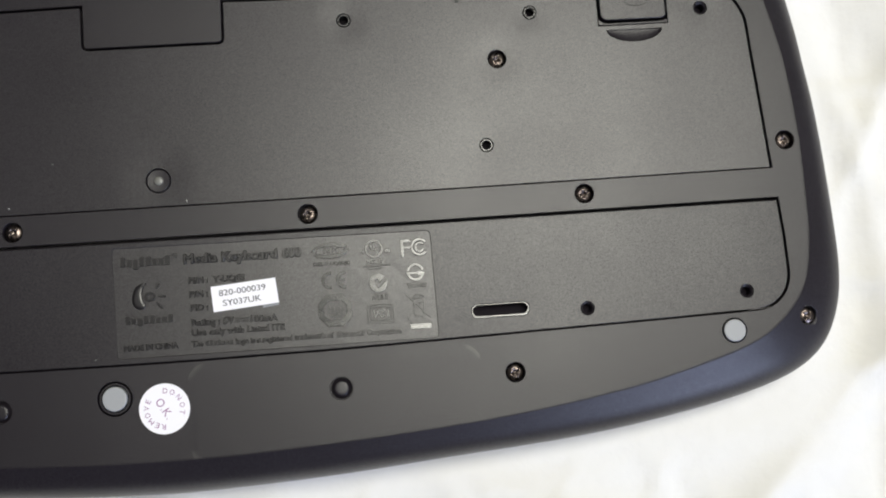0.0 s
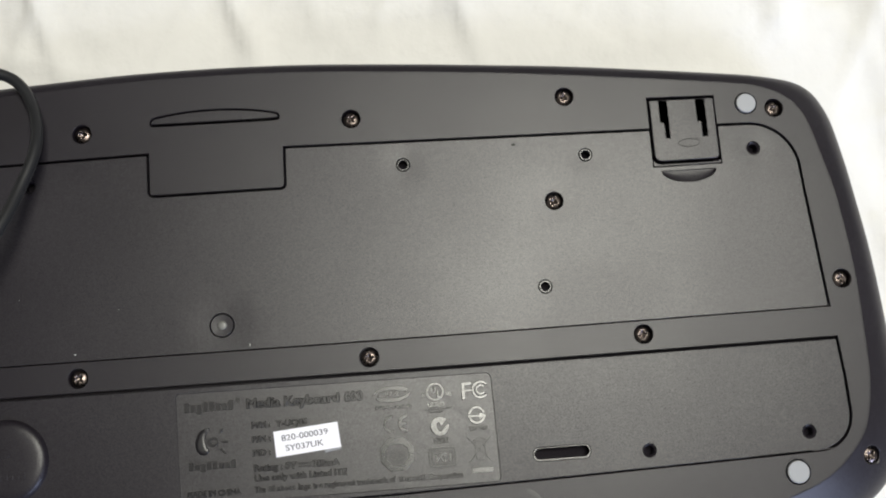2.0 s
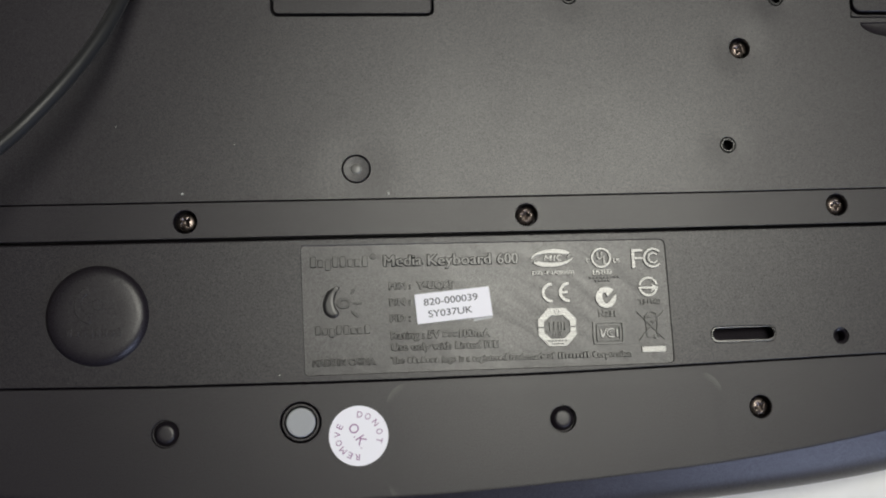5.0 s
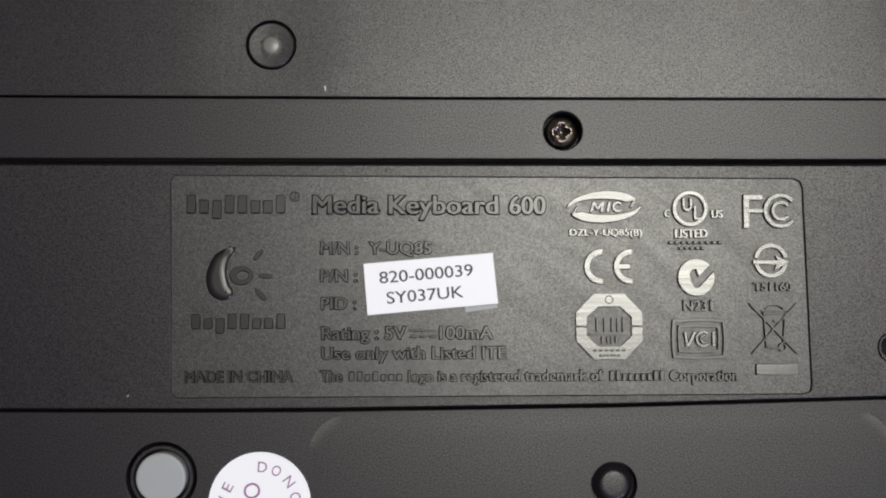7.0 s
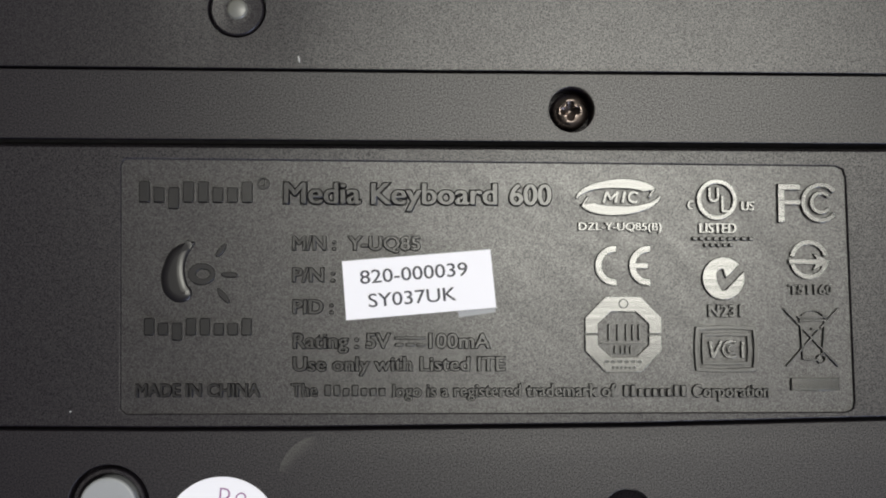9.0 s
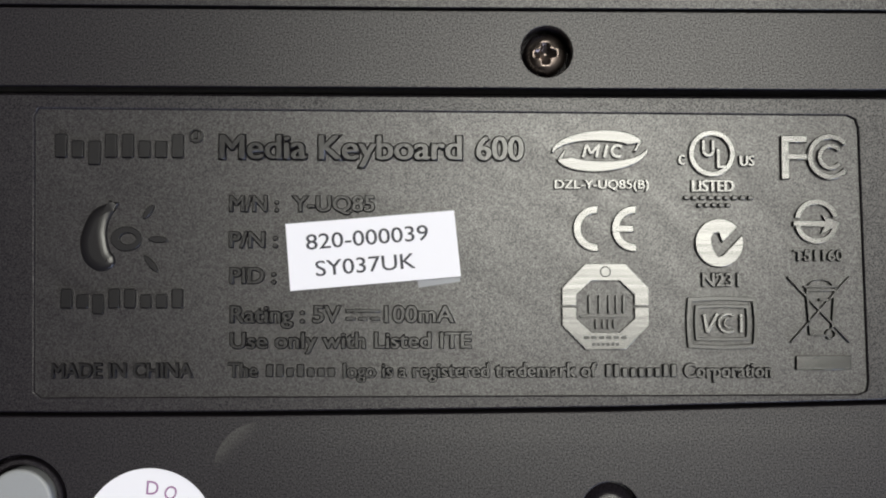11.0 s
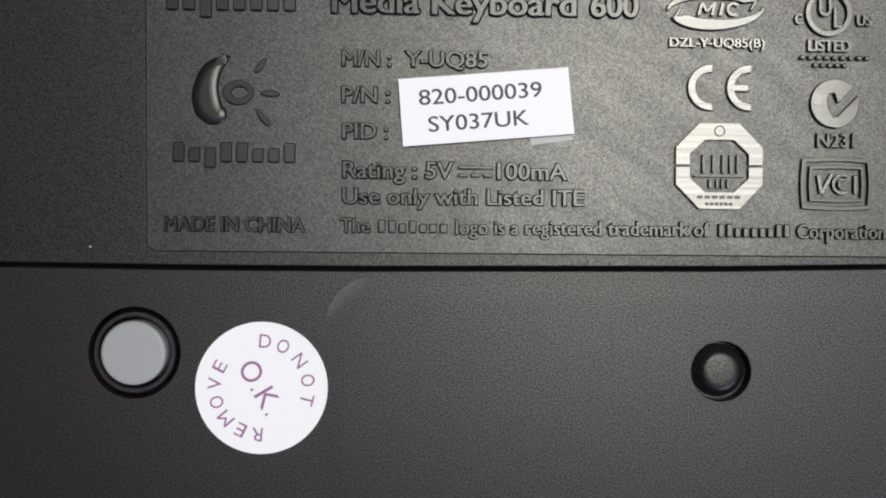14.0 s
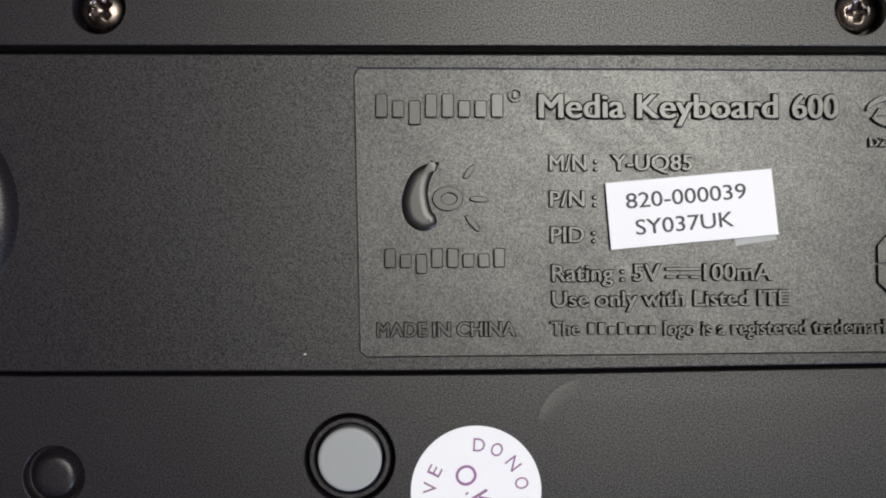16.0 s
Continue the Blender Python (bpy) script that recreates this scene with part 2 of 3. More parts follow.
def lathe(profile, x, y, n=40):
    """Rings (radius, z) about a vertical axis, closed at the centre where the radius is 0."""
    bm = bmesh.new()
    rings = []
    for r, z in profile:
        if r == 0:
            rings.append([bm.verts.new((x * MM, y * MM, z * MM))])
        else:
            rings.append([bm.verts.new(((x + r * math.cos(2 * math.pi * k / n)) * MM, (y + r * math.sin(2 * math.pi * k / n)) * MM, z * MM)) for k in range(n)])
    for a, b in zip(rings, rings[1:]):
        for k in range(n):
            j = (k + 1) % n
            if len(a) == 1:
                bm.faces.new((a[0], b[k], b[j]))
            elif len(b) == 1:
                bm.faces.new((a[k], b[0], a[j]))
            else:
                bm.faces.new((a[k], b[k], b[j], a[j]))
    bmesh.ops.recalc_face_normals(bm, faces=bm.faces)
    return bm


def letters(text, round_edge=0.0):
    """The outline of a word as a slab 0.1 deep in font units: mesh, its left, right and the height of a capital."""
    def made(s):
        cu = bpy.data.curves.new("word", "FONT")
        cu.body, cu.size, cu.extrude, cu.bevel_depth, cu.bevel_resolution, cu.resolution_u = s, 1.0, 0.05 - round_edge, round_edge, 0, 4
        return taken(new("word", cu))
    cap = made("H")
    high = max(v.co.y for v in cap.vertices)
    bpy.data.meshes.remove(cap)
    mesh = made(text)
    xs = [v.co.x for v in mesh.vertices]
    return mesh, min(xs), max(xs), high


def word(text, x0, x1, base, cap, z0, z1, bold=0.0, name="lettering", mat=None, parent=None, turn=None, label="", round_edge=0.0):
    """A word that runs from x0 to x1 on a base line, with capitals of a given height, from z0 to z1; bold widens its strokes."""
    mesh, left, right, high = letters(text, round_edge)
    sx, sy = (x1 - x0 - bold) / (right - left), cap / high
    m = Matrix.Translation((x0, base, (z0 + z1) / 2)) @ Matrix.Diagonal((sx, sy, (z1 - z0) / 0.1, 1)) @ Matrix.Translation((-left, 0, 0))
    bm = bmesh.new()
    for k in range(3 if bold else 1):
        lot = mesh.copy()
        lot.transform(Matrix.Translation((bold * k / 2, 0, 0.008 * (k % 2))) @ m)
        bm.from_mesh(lot)
        bpy.data.meshes.remove(lot)
    bm.transform(Matrix.Diagonal((MM, MM, MM, 1)) @ (turn if turn is not None else Matrix()))
    bm.to_mesh(mesh)
    bm.free()
    return link(name, mesh, mat, parent, label)


# the room ------------------------------------------------------------------


def slab(name, x0, y0, z0, x1, y1, z1, mat):
    bm = bmesh.new()
    bmesh.ops.create_cube(bm, size=1, matrix=Matrix.Translation(((x0 + x1) / 2, (y0 + y1) / 2, (z0 + z1) / 2)) @ Matrix.Diagonal((x1 - x0, y1 - y0, z1 - z0, 1)))
    return tagged(part(name, bm, mat), kind="structure")


# unseen room shell, added for reflections; dark walls hold the ambient light down
slab("floor", -2.0, -2.0, -0.6, 2.0, 2.0, -0.5, WOOD)
slab("ceiling", -2.0, -2.0, 1.9, 2.0, 2.0, 2.0, WALL)
slab("wall_north", -2.0, 2.0, -0.6, 2.0, 2.1, 2.0, WALL)
slab("wall_east", 2.0, -2.1, -0.6, 2.1, 2.1, 2.0, WALL)
slab("wall_west", -2.1, -2.1, -0.6, -2.0, 2.1, 2.0, WALL)


def window_wall():
    """The south wall, in four pieces about the opening of the window."""
    bm = bmesh.new()
    for x0, z0, x1, z1 in ((-2.0, -0.6, 2.0, 0.38), (-2.0, 1.78, 2.0, 1.9), (-2.0, 0.38, 0.95, 1.78), (1.86, 0.38, 2.0, 1.78)):
        bmesh.ops.create_cube(bm, size=1, matrix=Matrix.Translation(((x0 + x1) / 2, -2.05, (z0 + z1) / 2)) @ Matrix.Diagonal((x1 - x0, 0.1, z1 - z0, 1)))
    tagged(part("wall_south", bm, WALL), kind="structure")


window_wall()


def cloth():
    """A bed sheet with soft folds, flat below the keyboard."""
    bm = bmesh.new()
    nx, ny, wx, wy = 500, 416, 1.5, 1.25
    rows = []
    for j in range(ny + 1):
        row = []
        for i in range(nx + 1):
            x, y = -0.05 + wx * (i / nx - 0.5), wy * (j / ny - 0.5)
            p = Vector((x * 7, y * 7, 0.3))
            z = 0.011 * noise.fractal(p, 1.0, 2.0, 3)
            # narrow pulled folds, which run in from the edges
            for ang, freq, amp, seed in ((1.25, 9.0, 0.008, 3.1), (0.35, 11.0, 0.007, 8.7), (2.2, 7.0, 0.009, 5.5), (0.8, 19.0, 0.0035, 1.7), (2.7, 23.0, 0.0035, 6.2), (1.7, 34.0, 0.0025, 2.4), (0.1, 41.0, 0.002, 9.3)):
                u = x * math.cos(ang) + y * math.sin(ang)
                v = -x * math.sin(ang) + y * math.cos(ang)
                q = noise.noise(Vector((u * freq, v * 2.2, seed)))
                z += amp * max(0.0, 1 - abs(q) * 7.0) ** 2 * (0.5 + 0.5 * noise.noise(Vector((u * 2, v * 2, seed + 4))))
            out = max(abs(x + 0.051) - 0.236, abs(y - 0.01) - 0.1)
            k = min(1.0, max(0.0, out / 0.03))
            row.append(bm.verts.new((x, y, -0.002 + z * k)))
        rows.append(row)
    for a, b in zip(rows, rows[1:]):
        for i in range(nx):
            bm.faces.new((a[i], a[i + 1], b[i + 1], b[i]))
    ob = part("bed_sheet", bm, CLOTH, smooth=True)
    ob.modifiers.new("thickness", "SOLIDIFY").thickness = 0.002
    return tagged(ob, "rumpled cream white cotton sheet below the keyboard", "bed sheet")


cloth()


def mattress():
    bm = bmesh.new()
    bmesh.ops.create_cube(bm, size=1, matrix=Matrix.Translation((-0.05, 0, -0.258)) @ Matrix.Diagonal((1.46, 1.21, 0.48, 1)))
    bmesh.ops.bevel(bm, geom=bm.edges[:], offset=0.03, segments=4, affect="EDGES")
    tagged(part("mattress", bm, CLOTH, smooth=True), "plain cream mattress under the sheet", "mattress")


mattress()

# the keyboard --------------------------------------------------------------
keyboard = new("keyboard")
tagged(keyboard, "black plastic computer keyboard lying face down on a sheet", "keyboard")

RIM = softened(mirrored([(-27, 113.3), (17, 111.1), (50, 108.8), (83.5, 106.3), (117, 102.7), (150.7, 98.8), (163, 97.2), (171, 95.4), (177.4, 91.5),
                         (181.4, 85.5), (184.4, 77.5), (187.4, 61), (189.3, 46), (191.5, 31), (193.3, 12), (195.2, -14.6), (195.7, -31.9), (193.6, -46.2), (187, -59.3),
                         (174.4, -68.4), (152.3, -75.6), (119.8, -82.0), (87.7, -86.2), (45.8, -89.5), (4.5, -92.8), (-36, -94.7)]), 8)
FLAT = softened(mirrored([(-27, 107.6), (17, 105.2), (58.7, 102), (100, 97.8), (137, 93.6), (151, 91.4), (162, 86.5), (168.5, 78), (173, 62), (176.5, 45),
                          (179, 20), (179.4, 0), (179.0, -20), (176, -35.2), (169.2, -45.6), (157, -55), (135.2, -62.4), (106.3, -69.2), (65.7, -75.2),
                          (25.9, -78.7), (-13.2, -81), (-36, -81.8)]), 12)
SLOPE_SCREW = (177.3, -47.8)


def nearest(p, loop):
    return min(loop, key=lambda q: (q[0] - p[0]) ** 2 + (q[1] - p[1]) ** 2)


def shell():
    """The rounded outer shell with its seam, hollowed to the floor of the wells."""
    bm = bmesh.new()
    inner = [nearest(p, FLAT) for p in RIM]
    inner = [((a[0] + b[0] * 2 + c[0]) / 4, (a[1] + b[1] * 2 + c[1]) / 4) for a, b, c in zip(inner[-1:] + inner[:-1], inner, inner[1:] + inner[:1])]

    runs = [math.dist(p, q) for p, q in zip(RIM, inner)]

    def ring(k, z):
        return [bm.verts.new(((q[0] + (p[0] - q[0]) * k) * MM, (q[1] + (p[1] - q[1]) * k) * MM, (z if isinstance(z, float) else z(run)) * MM)) for p, q, run in zip(RIM, inner, runs)]

    def fall(k):
        # an even slope that turns down at the edge
        return lambda run: TOP - 0.48 * run * k - (18.0 - 0.48 * run) * (1 - math.sqrt(max(0.0, 1 - k ** 5.0)))
    rings = [ring(-0.002, FLOOR), ring(-0.002, TOP - 0.05), ring(0.004, TOP)]
    for k in (0.04, 0.1, 0.18, 0.28, 0.38, 0.48, 0.58, 0.67, 0.75, 0.82, 0.88, 0.93, 0.965, 0.99, 1.0):
        rings.append(ring(k, fall(k)))
    for k, z in ((1.0, 11.3), (0.95, 11.0), (0.95, 10.5), (0.985, 10.3), (1.0, 9.8), (0.995, 6.0), (0.95, 2.5), (0.85, -1.0)):
        rings.append(ring(k, z))
    for a, b in zip(rings, rings[1:]):
        for i in range(len(a)):
            j = (i + 1) % len(a)
            bm.faces.new((a[i], b[i], b[j], a[j]))
    bm.faces.new(rings[0])
    bm.faces.new(list(reversed(rings[-1])))
    bmesh.ops.recalc_face_normals(bm, faces=bm.faces)
    body = part("shell", bm, PLASTIC, smooth=True)
    cut = part("cutter", lathe([(0, 21.5), (3.4, 21.5), (3.4, 45), (0, 45)], *SLOPE_SCREW), PLASTIC)
    mod = body.modifiers.new("well", "BOOLEAN")
    mod.object, mod.operation, mod.solver = cut, "DIFFERENCE", "EXACT"
    mesh = taken(body)
    bpy.data.objects.remove(cut)
    link("shell", mesh, PLASTIC, keyboard)


shell()

SCREWS = {"frame": [(-99.3, 88.6), (-1.2, 88.1), (78.6, 91.6), (157.3, 82.2), (0, 0), (98.8, 1.1), (-102, 0), (174.0, 16.2), (69.1, -60.5)],
          "upper": [(71.2, 52.2), (-162.2, 50.5)]}
PORTS = {"upper": [(16.8, 69.4), (84.4, 68.8), (65.0, 20.8), (147.5, 67.2), (-118.2, 70.0)], "lower": [(96.5, -39.9), (154.4, -37.7)]}
FEET = [(146.8, 84.6, 3.7), (148.5, -51.4, 3.95), (-69.25, -59.7, 4.2)]
BUTTONS = [(8.1, -61.7), (-107.8, -61.5)]
DIMPLE = (-51.3, 15.1)
LOGO = (-126.9, -27.0)


def gap(pts, wide):
    """A loop drawn in by a distance that may differ from edge to edge."""
    n, out = len(pts), []
    area2 = sum(pts[i][0] * pts[(i + 1) % n][1] - pts[(i + 1) % n][0] * pts[i][1] for i in range(n))
    side = 1 if area2 > 0 else -1
    for i in range(n):
        a, b, c = Vector(pts[i - 1]), Vector(pts[i]), Vector(pts[(i + 1) % n])
        d0, d1 = (b - a).normalized(), (c - b).normalized()
        n0, n1 = Vector((-d0.y, d0.x)) * side, Vector((-d1.y, d1.x)) * side
        w0, w1 = wide(a, b), wide(b, c)
        det = n0.x * n1.y - n0.y * n1.x
        if abs(det) < 0.05:
            m = (n0 + n1).normalized() * (w0 + w1) / 2
            out.append((b.x + m.x, b.y + m.y))
        else:
            out.append((b.x + (w0 * n1.y - w1 * n0.y) / det, b.y + (n0.x * w1 - n1.x * w0) / det))
    return out


LATCH = (109.4, 62.4, 135.0, 89.0)
UPPER = [(-26.7, 79.4), (109.4, 77.2), (109.4, 62.4), (135.0, 62.4), (135.0, 77.4), *[(146 + 18.6 * math.sin(radians(a)), 58 + 19.2 * math.cos(radians(a))) for a in range(0, 91, 6)], (165.1, 50),
         (166.2, 36), (168.4, 6.2), (60, 5.65), (-20, 5.5), (-100, 5.6), (-269.9, 5.6), (-267.6, 36), (-266.3, 54), (-265.4, 61), (-262.8, 67.6), (-258.2, 72.6), (-252.2, 75.7), (-245, 77.2),
         (-211, 77.2), (-75.3, 79.8), (-75.3, 65.3), (-75.0, 64.5), (-74.2, 64.0), (-28.0, 64.0), (-27.2, 64.4), (-26.9, 65.2)]
# in the frame the opening goes round the far side of the latch
OPENING = [(109.4, 89.2) if p == (109.4, 62.4) else (135.0, 88.6) if p == (135.0, 62.4) else p for p in UPPER]
LOWER = mirrored([(40, -5.0), (169.4, -4.5), (170.5, -19), *[(158 + 12.8 * math.cos(radians(a)), -31.5 - 13.4 * math.sin(radians(a))) for a in range(0, 91, 6)], (128.6, -45.7), (55, -47.4), (9, -48.4), (-40, -48.8)])
PLATE_LOOP = [(-67.9, -8.0), (41.0, -8.5), (42.1, -9.0), (42.5, -10.2), (43.2, -44.8), (42.9, -45.9), (41.8, -46.3), (-66.9, -46.3), (-67.8, -45.6), (-68.4, -9.0)]
SLOT = (55.2, -40.8, 75.7, -35.9)
GRIP = softened([(-74.7, 91.0), (-74.3, 92.3), (-72.8, 93.2), (-66, 94.3), (-58, 95.0), (-50, 95.1), (-42, 94.7), (-34, 93.7), (-28.9, 92.6), (-27.5, 91.6), (-27.4, 90.3), (-28.6, 89.5), (-40, 89.4), (-62, 89.5), (-73.0, 89.6), (-74.3, 90.0)], 3)


def frame_plate():
    """The border of the underside with the bar between its two panels."""
    loops = [gap(FLAT, lambda a, b: 0.03), OPENING, LOWER, GRIP]
    loops += [circle(x, y, 3.5) for x, y in SCREWS["frame"]]
    loops += [circle(x, y, q * (1.42 if q > 4 else 1.13)) for x, y, q in FEET] + [circle(x, y, 3.95) for x, y in BUTTONS]
    link("frame", prism(loops, FLOOR + 0.1, TOP, 0.12), BORDER, keyboard)


frame_plate()


def upper_panel():
    loops = [gap(UPPER, lambda a, b: 0.42 if a.y < 7 and b.y < 7 else 0.2 if min(a.x, b.x) > 109 and max(a.x, b.x) < 135.2 else 0.95), circle(*DIMPLE, 4.4)]
    loops += [circle(x, y, 3.4) for x, y in SCREWS["upper"]] + [circle(x, y, 2.55, 28) for x, y in PORTS["upper"]]
    loops += [[(122.4 + 10.2 * math.cos(radians(a)), 60.6 + 4.6 * math.sin(radians(a))) for a in range(180, 361, 9)]]
    link("upper_panel", prism(loops, FLOOR + 0.1, TOP - 0.05, 0.1), PANEL, keyboard)


upper_panel()


def lower_panel():
    loops = [gap(LOWER, lambda a, b: 1.15 if a.y > -6 and b.y > -6 else 0.9 if a.x > 160 else 0.6), PLATE_LOOP, rounded(*SLOT, 2.15)]
    loops += [circle(x, y, 2.44, 28) for x, y in PORTS["lower"]]
    link("lower_panel", prism(loops, FLOOR + 0.1, TOP - 0.06, 0.16), PLASTIC, keyboard)


lower_panel()


def grip_inlay():
    link("grip_inlay", prism([gap(GRIP, lambda a, b: 1.15 if b.y < 90.0 and a.y < 90.0 else 0.62)], FLOOR + 0.05, TOP - 0.25, 0.1), PLASTIC, keyboard)


grip_inlay()


def screw_mesh():
    """A domed steel head with a cross recess."""
    bm = bmesh.new()
    r, n = 2.9, 30
    at = {}
    for i in range(n + 1):
        for j in range(n + 1):
            u, v = 2 * i / n - 1, 2 * j / n - 1
            # square grid bent to a disc
            x, y = u * math.sqrt(1 - v * v / 2), v * math.sqrt(1 - u * u / 2)
            d = math.hypot(x, y)
            z = 1.15 * math.sqrt(max(0.0, 1.02 - d * d)) - 0.25
            X, Y = abs(x * r), abs(y * r)
            if (X < 0.42 and Y < 1.52) or (Y < 0.42 and X < 1.52) or (X < 0.62 and Y < 0.62):
                z = 0.9 - 0.75 * max(0.0, 1 - d / 0.62)
                z -= 0.35
            at[i, j] = bm.verts.new((x * r * MM, y * r * MM, z * MM))
    for i in range(n):
        for j in range(n):
            bm.faces.new((at[i, j], at[i + 1, j], at[i + 1, j + 1], at[i, j + 1]))
    rim = [at[i, 0] for i in range(n)] + [at[n, j] for j in range(n)] + [at[n - i, n] for i in range(n)] + [at[0, n - j] for j in range(n)]
    low = [bm.verts.new((v.co.x, v.co.y, -2.6 * MM)) for v in rim]
    for k in range(len(rim)):
        j = (k + 1) % len(rim)
        bm.faces.new((rim[j], rim[k], low[k], low[j]))
    bmesh.ops.recalc_face_normals(bm, faces=bm.faces)
    for f in bm.faces:
        f.smooth = True
    mesh = bpy.data.meshes.new("screw")
    bm.to_mesh(mesh)
    bm.free()
    mesh.materials.append(STEEL)
    return mesh


SCREW = screw_mesh()
for k, (x, y) in enumerate(SCREWS["frame"] + SCREWS["upper"] + [SLOPE_SCREW]):
    screw = new("screw", SCREW)
    screw.parent = keyboard
    screw.matrix_basis = pose(x * MM, y * MM, ((TOP if (x, y) != SLOPE_SCREW else 26.5) - 1.8) * MM, 0, 0, (k * 37) % 90 if k != 4 else 2)
    tagged(screw, "bronzed steel cross-head screw in a well")

for x, y in PORTS["upper"][:3]:
    part("port_rim", lathe([(1.7, FLOOR), (1.7, TOP - 0.15), (1.8, TOP + 0.03), (2.08, TOP + 0.03), (2.24, TOP - 0.2), (2.26, FLOOR)], x, y, 28), GLINT_RIM, keyboard)
for x, y in PORTS["upper"][3:] + PORTS["lower"]:
    part("port_rim", lathe([(1.65, FLOOR), (1.65, TOP - 1.2), (1.8, TOP - 0.8), (2.2, TOP - 0.5), (2.38, TOP - 0.6), (2.4, FLOOR)], x, y, 28), PLASTIC, keyboard)


def rubber_foot(x, y, q):
    foot = part("rubber_foot", lathe([(q, FLOOR), (q, TOP + 0.35), (q - 0.15, TOP + 0.6), (q - 0.4, TOP + 0.68), (0, TOP + 0.7)], x, y, 48), RUBBER, keyboard, "round grey rubber foot")
    if q > 4:
        part("foot_ring", lathe([(q * 1.28, FLOOR), (q * 1.28, TOP - 0.45), (q * 1.25, TOP - 0.25), (q * 1.14, TOP - 0.25), (q * 1.1, TOP - 0.5), (q * 1.1, FLOOR)], x, y, 48), PLASTIC, foot, "black plastic ring")


for p in FEET:
    rubber_foot(*p)

for x, y in BUTTONS:
    part("stud", lathe([(3.9, FLOOR), (3.9, TOP - 1.75), (3.7, TOP - 2.0), (3.5, TOP - 1.8), (3.15, TOP - 1.3), (2.75, TOP - 0.65), (2.5, TOP - 0.36), (2.2, TOP - 0.22), (1.6, TOP - 0.18), (0, TOP - 0.18)], x, y, 48), PLASTIC, keyboard, smooth=True)

ring = part("moulded_disc", lathe([(4.05, FLOOR), (4.05, TOP - 0.4), (3.8, TOP - 0.2), (2.1, TOP - 0.3), (0, TOP - 0.3)], *DIMPLE, 40), PLASTIC, keyboard, smooth=False)
part("pin", lathe([(1.6, TOP - 0.6), (1.55, TOP - 0.2), (1.2, TOP - 0.05), (0, TOP)], *DIMPLE, 28), PIN, ring, "paler grey pin", smooth=True)


def slot_lip():
    x0, y0, x1, y1 = SLOT
    link("slot_lip", prism([rounded(x0 + 0.05, y0 + 0.05, x1 - 0.05, y1 - 0.05, 2.1), rounded(x0 + 0.55, y0 + 0.75, x1 - 0.55, y1 - 0.5, 1.75)], TOP - 1.6, TOP + 0.02, 0.14), POLISHED, keyboard)


slot_lip()


def latch():
    """The folded-in tilt leg in its well, with the scoop below it."""
    x0, y0, x1, y1 = LATCH
    leg = link("tilt_leg", prism([
        [(x0 + 0.9, y0 + 4.6), (x0 + 1.2, y0 + 3.3), (x0 + 2.1, y0 + 2.4), (x0 + 3.4, y0 + 2.0), (x1 - 2.4, y0 + 2.0), (x1 - 1.1, y0 + 2.3), (x1 - 0.4, y0 + 3.0), (x1 - 0.3, y1 - 1.3), (x0 + 0.9, y1 - 1.0)],
        [(114.0, 87.4), (116.8, 87.4), (116.8, 73.2), (115.4, 73.2), (115.4, 79.4), (114.0, 79.4)], [(128.0, 87.2), (131.0, 87.2), (131.0, 73.2), (129.4, 73.2), (129.4, 79.2), (128.0, 79.2)]],
        FLOOR + 0.3, TOP - 0.15, 0.3), PLASTIC, keyboard, "folded black plastic tilt leg")
    link("well_lip", prism([[(x0 + 0.15, y0 + 0.15), (x1 - 0.15, y0 + 0.15), (x1 - 0.15, y0 + 1.5), (x1 - 1.3, y0 + 0.95), (x1 - 3, y0 + 0.75), (x0 + 3.4, y0 + 0.75), (x0 + 2.0, y0 + 0.95), (x0 + 0.9, y0 + 1.6),
                              (x0 + 0.15, y0 + 2.8)]], FLOOR + 0.1, TOP - 0.08, 0.12), PLASTIC, keyboard)
    link("leg_mark", prism([circle(123.8, 70.9, 4.2, 40, 1.6), circle(123.8, 70.9, 3.9, 40, 1.33)], TOP - 0.3, TOP - 0.02, 0.03), GRIME, leg)
    bm = bmesh.new()
    n = 20
    rows = []
    for j in range(6):
        s = j / 5
        rows.append([bm.verts.new(((122.4 + 10.1 * (1 - 0.0 * s) * math.cos(radians(180 + 180 * k / n))) * MM, (60.6 + 4.5 * s * math.sin(radians(180 + 180 * k / n))) * MM,
                                   (TOP - 0.8 + 0.7 * s * s) * MM)) for k in range(n + 1)])
    for a, b in zip(rows, rows[1:]):
        for k in range(n):
            bm.faces.new((a[k], b[k], b[k + 1], a[k + 1]))
    part("finger_scoop", bm, PLASTIC, keyboard, smooth=True)


latch()


def emblem():
    """The low round boss with a faint mark on it."""
    x, y = LOGO
    boss = part("round_boss", lathe([(14.8, TOP - 0.3), (14.6, TOP - 0.05), (14.35, TOP + 0.45), (14.0, TOP + 1.1), (13.4, TOP + 1.65), (12.4, TOP + 2.0), (11, TOP + 2.2), (8, TOP + 2.3), (0, TOP + 2.32)], x, y, 72), PLASTIC, keyboard,
                "low domed boss with a faint mark", smooth=True)
    shapes = [[arc(x - 0.5, y + 3, 3.6, 5.6, 110, 260)], [circle(x + 0.5, y + 3, 1.6, 24)], *[[box(x - 8 + 2 * k, y - 6, x - 6.7 + 2 * k, y - (4.6 if k in (1, 2, 5, 6) else 3.8))] for k in range(8)]]
    link("faint_mark", prisms(shapes, TOP + 2.0, TOP + 2.5, 0.1), PLASTIC, boss)


emblem()

# the rating plate ------------------------------------------------------------
ZP = TOP - 0.5  # its surface
ZL = TOP + 0.1  # top of its lettering
